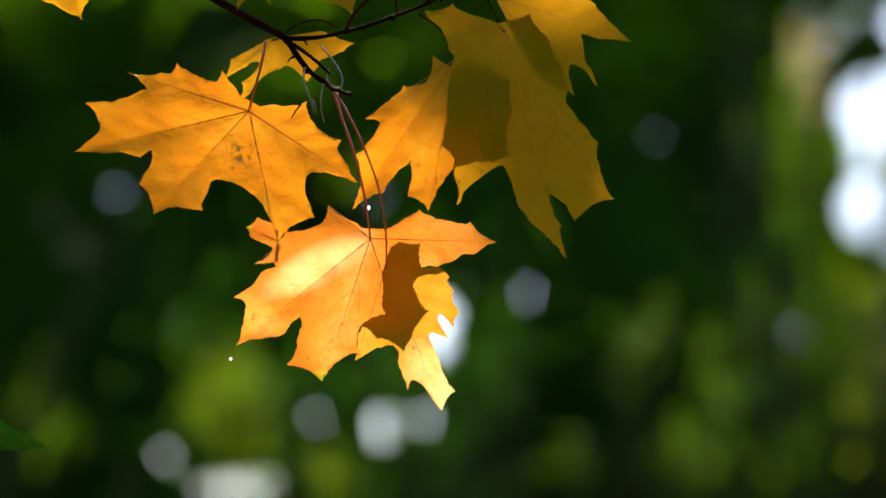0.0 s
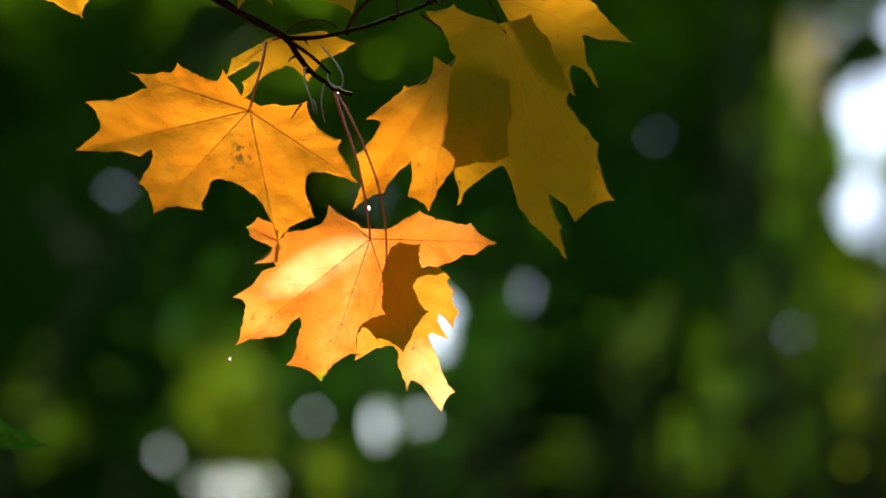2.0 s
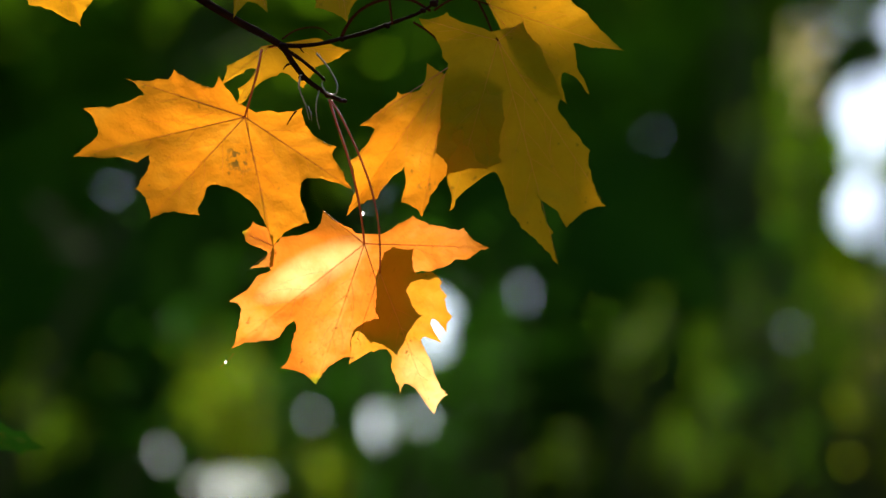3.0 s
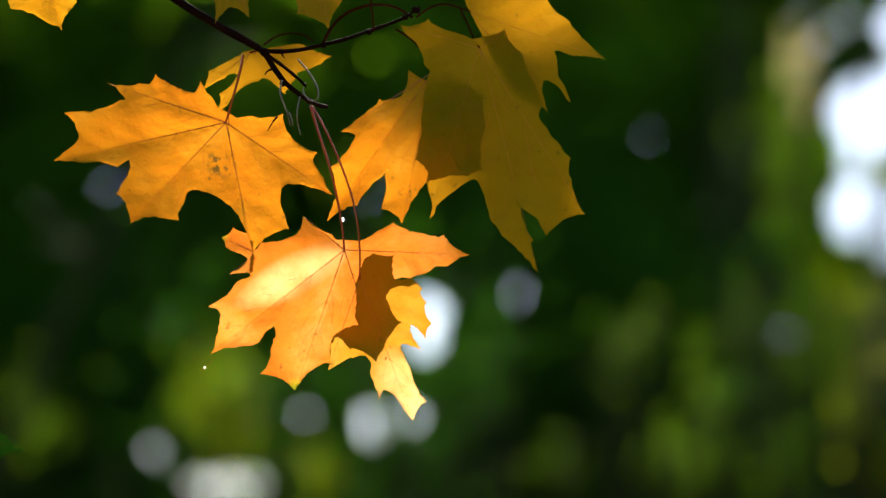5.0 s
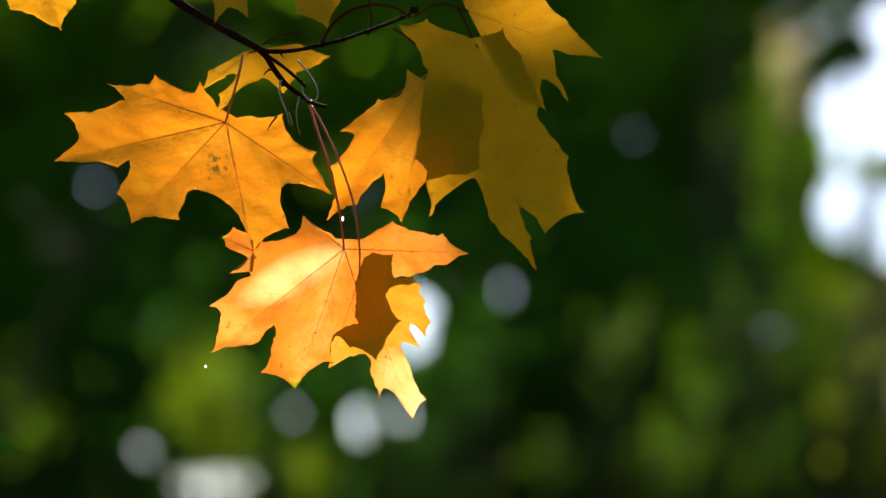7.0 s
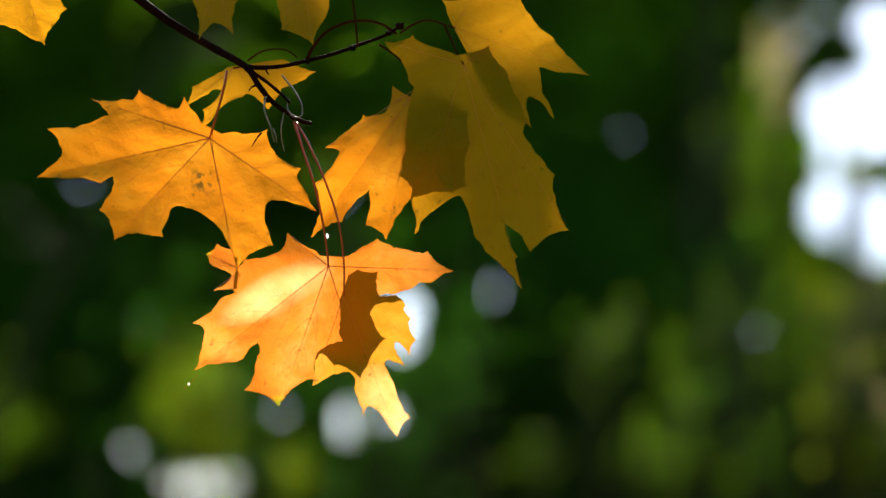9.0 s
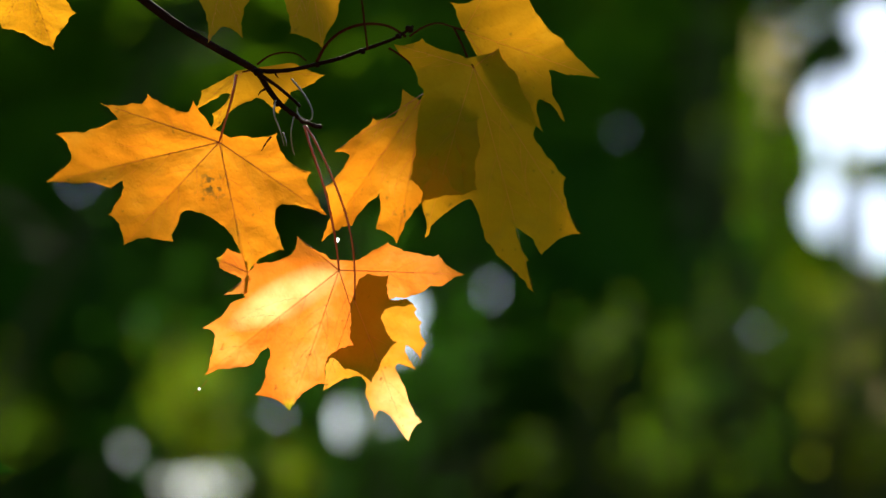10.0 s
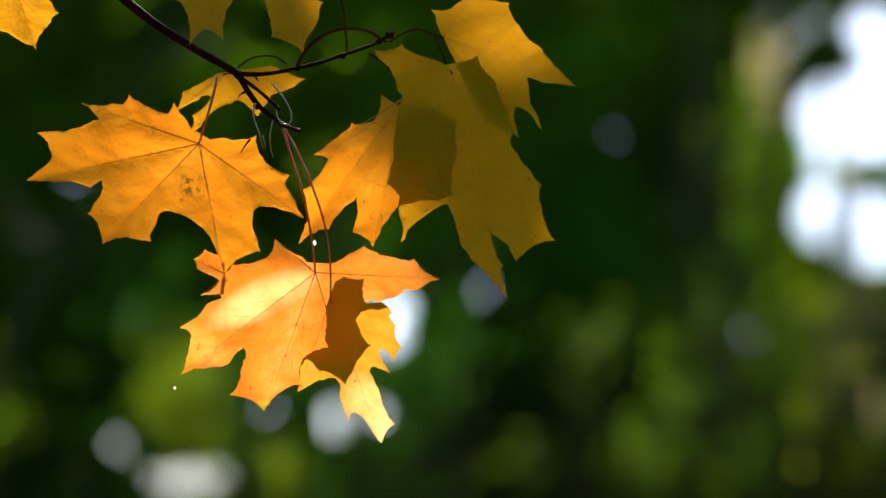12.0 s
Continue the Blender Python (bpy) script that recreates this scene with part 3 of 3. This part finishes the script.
maple_leaf(5, (1.82, 89.3, 10.16),
           [(131, 0.61, HOLLOW), (150, 2.97, TOOTH), (164, 4.13, LOBE), (204, 2.74, HOLLOW), (212, 3.11, HOLLOW), (238, 5.74, HOLLOW),
            (240, 6.48, TOOTH), (246, 6.62, HOLLOW), (254, 8.88, LOBE), (268, 6.57, HOLLOW), (274, 8.59, HOLLOW), (277, 9.46, TOOTH),
            (283, 10.85, HOLLOW), (285, 11.86, LOBE), (286, 10.01, TOOTH), (284, 7.80, TOOTH), (290, 9.98, TOOTH), (303, 9.87, LOBE),
            (306, 7.64, HOLLOW), (310, 7.21, TOOTH), (311, 4.55, HOLLOW), (318, 4.31, TOOTH), (346, 2.30, HOLLOW), (398, 1.59, LOBE),
            (428, 0.62, HOLLOW)],
           [(0.85, 90.2, 12.22), (1.25, 89.8, 11.36), (1.54, 89.5, 10.64)],
           "large olive-gold maple leaf with ragged pointed lobes", mat=GOLD, lean=(0.0, -0.1), fold=0.01, crease=1.8, ripple=0.0012, crumple=0.0008)
maple_leaf(6, (1.36, 89.8, 12.04),
           [(297, 1.54, HOLLOW), (297, 3.59, TOOTH), (300, 4.64, HOLLOW), (308, 6.40, LOBE), (318, 5.10, HOLLOW), (318, 6.83, TOOTH),
            (335, 4.70, HOLLOW), (337, 5.58, HOLLOW), (341, 7.24, LOBE), (353, 5.09, HOLLOW), (375, 3.68, HOLLOW), (389, 3.80, TOOTH),
            (406, 2.96, HOLLOW), (421, 3.29, LOBE), (437, 1.53, HOLLOW), (476, 1.59, TOOTH), (481, 0.33, HOLLOW)],
           [(-1.40, 90.3, 11.82), (-0.71, 90.3, 12.28), (0.04, 90.3, 12.49), (0.85, 90.2, 12.27)],
           "golden maple leaf at the top of the spray", mat=GOLD, lean=(0.0, -0.1), fold=0.04, crease=1.6, ripple=0.0014, crumple=0.0008)
maple_leaf(7, (-9.88, 91.0, 10.07),
           [(171, 0.35, HOLLOW), (204, 2.35, TOOTH), (218, 3.11, LOBE), (239, 1.29, HOLLOW), (233, 2.64, TOOTH), (241, 3.39, LOBE),
            (293, 1.45, HOLLOW), (311, 2.79, TOOTH), (337, 2.63, TOOTH), (358, 4.40, LOBE), (371, 2.46, HOLLOW)],
           [(-8.77, 89.5, 9.96), (-9.30, 90.5, 10.13)],
           "small yellow maple leaf behind the twig", mat=GOLD, lean=(-0.2, -0.3), fold=0.10)
maple_leaf(8, (-10.86, 90.5, 14.70),
           [(188, 0.41, HOLLOW), (213, 1.72, TOOTH), (242, 1.84, HOLLOW), (257, 3.33, LOBE), (272, 2.37, HOLLOW), (289, 3.12, LOBE),
            (304, 1.88, HOLLOW), (334, 1.81, TOOTH), (346, 0.48, HOLLOW)],
           [(-12.15, 91.0, 16.75), (-11.39, 90.8, 15.85)],
           "dull gold maple leaf hanging above the twig", mat=GOLD, lean=(0.3, -0.4), fold=0.12)
maple_leaf(9, (-6.40, 90.5, 14.95),
           [(192, 0.30, HOLLOW), (205, 1.79, TOOTH), (236, 2.17, HOLLOW), (250, 3.15, LOBE), (279, 3.75, LOBE), (301, 2.49, HOLLOW),
            (325, 1.99, TOOTH), (346, 0.48, HOLLOW)],
           [(-3.51, 90.2, 11.10), (-3.65, 90.2, 12.31), (-3.96, 90.3, 14.06), (-5.12, 90.4, 15.51), (-6.00, 90.5, 15.35)],
           "pale gold maple leaf hanging above the twig", mat=GOLD, lean=(0.3, -0.4), fold=0.12)
maple_leaf(10, (-20.82, 91.0, 14.85),
           [(188, 0.41, HOLLOW), (200, 2.23, TOOTH), (227, 2.47, HOLLOW), (243, 2.89, LOBE), (290, 3.92, LOBE), (314, 2.97, HOLLOW),
            (324, 3.04, TOOTH), (334, 2.08, HOLLOW), (356, 2.28, TOOTH), (360, 0.52, HOLLOW)],
           [(-16.02, 91.5, 15.65), (-18.35, 91.4, 16.21), (-20.05, 91.2, 15.59)],
           "dull orange-gold maple leaf on a neighbouring twig", mat=GOLD, lean=(0.0, -0.3), fold=0.12)
maple_leaf(12, (-9.14, 88.1, -0.17),
           [(100, 0.34, HOLLOW), (97, 0.96, TOOTH), (133, 1.76, TOOTH), (156, 1.92, LOBE), (170, 1.52, HOLLOW), (213, 0.57, HOLLOW),
            (217, 1.73, LOBE), (257, 0.98, HOLLOW)],
           [(-10.07, 89.6, 9.80), (-10.46, 89.8, 8.21), (-10.83, 90.1, 6.33), (-10.14, 89.0, 3.13), (-9.56, 88.2, 0.85)],
           "small green-tipped golden maple leaf between two larger ones", mat=AMBER, lean=(0.0, -0.2), fold=0.08, unripe=(-1.9, 0.9, 0.5), stalk_width=0.0002)
maple_leaf(11, (-28.90, 101, -9.76),
           [(150, 0.4, HOLLOW), (191, 4.0, LOBE), (225, 2.0, HOLLOW), (286, 3.9, LOBE), (318, 2.8, HOLLOW), (330, 4.4, TOOTH), (342, 5.7, LOBE), (350, 4.2, TOOTH),
            (361, 2.3, HOLLOW), (395, 3.2, LOBE), (430, 0.4, HOLLOW)],
           [(-39.82, 104, -3.94), (-35.51, 103, -6.52), (-31.27, 102, -9.05)],
           "dark green maple leaf on a neighbouring twig", mat=DEEP, lean=(0.2, -0.3), fold=0.10)

def bough(seed, centre, count, spread, label):
    """Unseen leaves of the same tree, added higher up on the sun's way to cast shade."""
    rng = random.Random(seed)
    t = thing("bough", Matrix.Translation(centre), label, "branch")
    bm = bmesh.new()
    tube(bm, smooth_line([(1.6, 0.5, 0.9), (0.8, 0.2, 0.35), (0.1, 0.05, 0.05), (-spread, 0, -0.05)], 8), 0.012, 0.003, 8, 0.1)
    part("stem", bm, TWIG, t)
    edge = [(128, 0.3, HOLLOW)]
    for a, r in ((150, 3.6), (212, 4.6), (270, 5.0), (328, 4.6), (390, 3.6)):
        edge += [(a - 14, 0.78 * r, TOOTH), (a - 8, 0.7 * r, HOLLOW), (a, r, LOBE), (a + 8, 0.7 * r, HOLLOW), (a + 14, 0.78 * r, TOOTH), (a + 30, 0.48 * r, HOLLOW)]
    outline = leaf_outline(edge)
    for _ in range(count):
        off = Vector([rng.gauss(0, 1) for _ in range(3)]).normalized() * spread * rng.random() ** 0.4
        m = Matrix.Translation(off) @ pose(0, 0, 0, rng.uniform(-50, 20), rng.uniform(-40, 40), rng.uniform(-60, 60))
        bm = bmesh.new()
        middle = bm.verts.new(m @ Vector((0, 0, 0)))
        rim = [bm.verts.new(m @ Vector((p.x, 2.0 * p.length_squared, p.y))) for p in outline]
        for a, b in zip(rim, rim[1:]):
            bm.faces.new((middle, a, b))
        part("leaf", bm, AUTUMN, t)
    return t


SHADES = (
    # seed, where its shade falls, metres on the sun's way, leaves, spread
    (51, (0.047, 0.92, 0.099), 4.5, 30, 0.035), (52, (0.038, 0.92, 0.041), 4.5, 14, 0.020), (53, (-0.095, 0.92, 0.149), 3.2, 16, 0.04),
    (55, (-0.008, 0.92, 0.120), 3.2, 12, 0.012), (56, (-0.208, 0.92, 0.034), 8.0, 24, 0.05), (57, (-0.250, 1.01, -0.107), 3.2, 16, 0.04),
)
for seed, middle, away, count, spread in SHADES:
    bough(seed, SPRAY @ Vector(middle) + away * toward, count, spread, "unseen maple bough higher up, added to shade the leaves")


def strand(name, points, start, end, mat, parent, sides=8, wobble=0.12, label=""):
    """A stem through points in cm of the spray's own axes."""
    bm = bmesh.new()
    tube(bm, [0.01 * p for p in smooth_line(points, 8)], start, end, sides, wobble)
    return part(name, bm, mat, parent, label)


branch = thing("branch", SPRAY, "dark brown maple twig, forked and knobbly", "branch")
strand("main_stem", [(-19.13, 92, 18.46), (-15.89, 91, 14.64), (-13.63, 90.4, 12.74), (-11.39, 89.8, 11.31), (-9.78, 89.4, 10.41), (-8.96, 89.2, 9.87), (-8.44, 89.1, 9.07), (-7.73, 89, 8.21), (-6.62, 89, 7.44), (-5.86, 89, 7.13)], 0.0027, 0.0009, TWIG, branch, 12)
strand("main_stem", [(-39.82, 104, 44.35), (-28.81, 97, 29.64), (-21.71, 93, 21.32), (-19.13, 92, 18.46)], 0.0058, 0.0027, TWIG, branch, 12)
strand("side_shoot", [(-9.13, 89.2, 10.01), (-8.35, 89.3, 9.94), (-7.24, 89.6, 10.06), (-6.12, 89.9, 10.35), (-4.99, 90.2, 10.67), (-3.85, 90.4, 11.10), (-2.71, 90.6, 11.53), (-1.99, 90.6, 11.84), (-1.21, 90.8, 12.39)], 0.0012, 0.0008, TWIG, branch, 10, 0.25)
strand("side_shoot", [(-8.83, 89, 9.76), (-7.95, 88.7, 9.14), (-7.16, 88.6, 8.48), (-6.79, 88.6, 8.11)], 0.0010, 0.0007, TWIG, branch)
strand("curled_stalk", [(-7.27, 89.4, 9.56), (-6.62, 88.8, 8.76), (-6.22, 88.5, 8.00), (-6.24, 88.4, 7.48), (-6.64, 88.4, 7.45), (-6.94, 88.6, 7.89), (-6.87, 88.8, 8.36)], 0.00050, 0.00028, DRY, branch, 8, 0.1, "thin pale curled stalk")
strand("side_shoot", [(-6.05, 89.9, 10.48), (-5.68, 90.4, 11.29), (-5.07, 90.8, 11.98), (-4.21, 91.0, 12.42), (-3.28, 91.0, 12.54), (-2.41, 90.9, 12.38), (-1.58, 90.6, 11.85)], 0.0009, 0.0007, SHOOT, branch)
strand("side_shoot", [(-9.00, 89.5, 10.31), (-8.52, 90.5, 10.83), (-7.86, 90.8, 11.04), (-7.16, 90.8, 10.98), (-6.60, 90.3, 10.58)], 0.0005, 0.0004, SHOOT, branch)
strand("dry_stalk", [(-8.03, 88.9, 8.45), (-8.09, 88.6, 7.78), (-7.77, 88.5, 6.92), (-7.57, 88.5, 6.16)], 0.00055, 0.0002, DRY, branch)
strand("dry_stalk", [(-7.63, 88.5, 6.84), (-7.48, 88.4, 6.44), (-7.45, 88.4, 6.13)], 0.00035, 0.00015, DRY, branch)
strand("dry_stalk", [(-7.12, 88.9, 7.66), (-7.25, 88.7, 6.94), (-7.22, 88.7, 6.29), (-7.09, 88.8, 5.73)], 0.0004, 0.0002, DRY, branch)
strand("dry_stalk", [(-8.26, 88.9, 6.64), (-8.44, 88.8, 6.41), (-8.59, 88.8, 6.18), (-8.73, 88.8, 5.93)], 0.00055, 0.0002, TWIG, branch)
strand("spur", [(-8.49, 89, 9.06), (-8.75, 88.8, 8.90), (-8.89, 88.7, 8.69)], 0.0007, 0.0002, TWIG, branch)
strand("spur", [(-8.15, 89.3, 9.97), (-8.03, 89.2, 9.73), (-7.91, 89.2, 9.59)], 0.0006, 0.0002, TWIG, branch)
strand("spur", [(-6.34, 89, 7.27), (-5.99, 88.9, 7.12), (-5.73, 88.8, 7.17)], 0.0009, 0.0005, TWIG, branch)
for centre, size in (((-5.86, 89, 7.16), 0.0012), ((-8.92, 89, 9.85), 0.0023), ((-6.05, 89.8, 10.31), 0.0013), ((-3.79, 90.3, 11.06), 0.0015), ((-1.41, 90.7, 12.23), 0.0019),
                     ((-1.95, 90.4, 11.84), 0.0014), ((-6.70, 88.9, 7.44), 0.0016), ((-8.00, 88.9, 8.28), 0.0014), ((-9.77, 89.3, 10.37), 0.0018), ((-11.47, 89.7, 11.32), 0.0019),
                     ((-10.50, 89.5, 10.79), 0.0018), ((-4.93, 90.1, 10.69), 0.0011)):
    bm = bmesh.new()
    ball(bm, Vector(centre) * 0.01, size, (1.25, 0.9, 0.9), pose(0, 0, 0, 0, 30, 0))
    part("bud", bm, TWIG, branch)

m_drop, n_drop, l_drop = material("water")
glass = node(n_drop, "ShaderNodeBsdfGlass", Roughness=0.02, IOR=1.33)
# white translucence added to the water so the bead shows as a bright glint
glint = node(n_drop, "ShaderNodeBsdfTranslucent", Color=(0.9, 0.9, 0.88, 1))
both = node(n_drop, "ShaderNodeMixShader", Fac=0.5)
l_drop.new(glass.outputs[0], both.inputs[1])
l_drop.new(glint.outputs[0], both.inputs[2])
l_drop.new(both.outputs[0], n_drop.new("ShaderNodeOutputMaterial").inputs[0])
water_drop = thing("water_drop", SPRAY @ Matrix.Translation(Vector((-11.72, 88.2, -5.83)) * 0.01), "tiny bright drop on a fine thread below a leaf tip", "drop")
bm = bmesh.new()
ball(bm, (0, 0, 0), 0.0006, (1, 1, 1.2))
part("bead", bm, m_drop, water_drop)
bm = bmesh.new()
start = Vector((-11.33, 88.4, -5.40)) * 0.01 - Vector((-11.72, 88.2, -5.83)) * 0.01
tube(bm, smooth_line([start, start * 0.5 + Vector((0, 0, -0.0004)), Vector((0, 0, 0)), -start * 0.6], 5), 0.00012, 0.0001, 5)
part("thread", bm, STALK, water_drop)
water_drop = thing("water_drop", SPRAY @ Matrix.Translation(Vector((-4.92, 88.50, 1.52)) * 0.01), "bright water drop clinging to a red leaf stalk", "drop")
bm = bmesh.new()
ball(bm, (0, 0, 0), 0.0008, (0.85, 0.9, 1.5))
part("bead", bm, m_drop, water_drop)
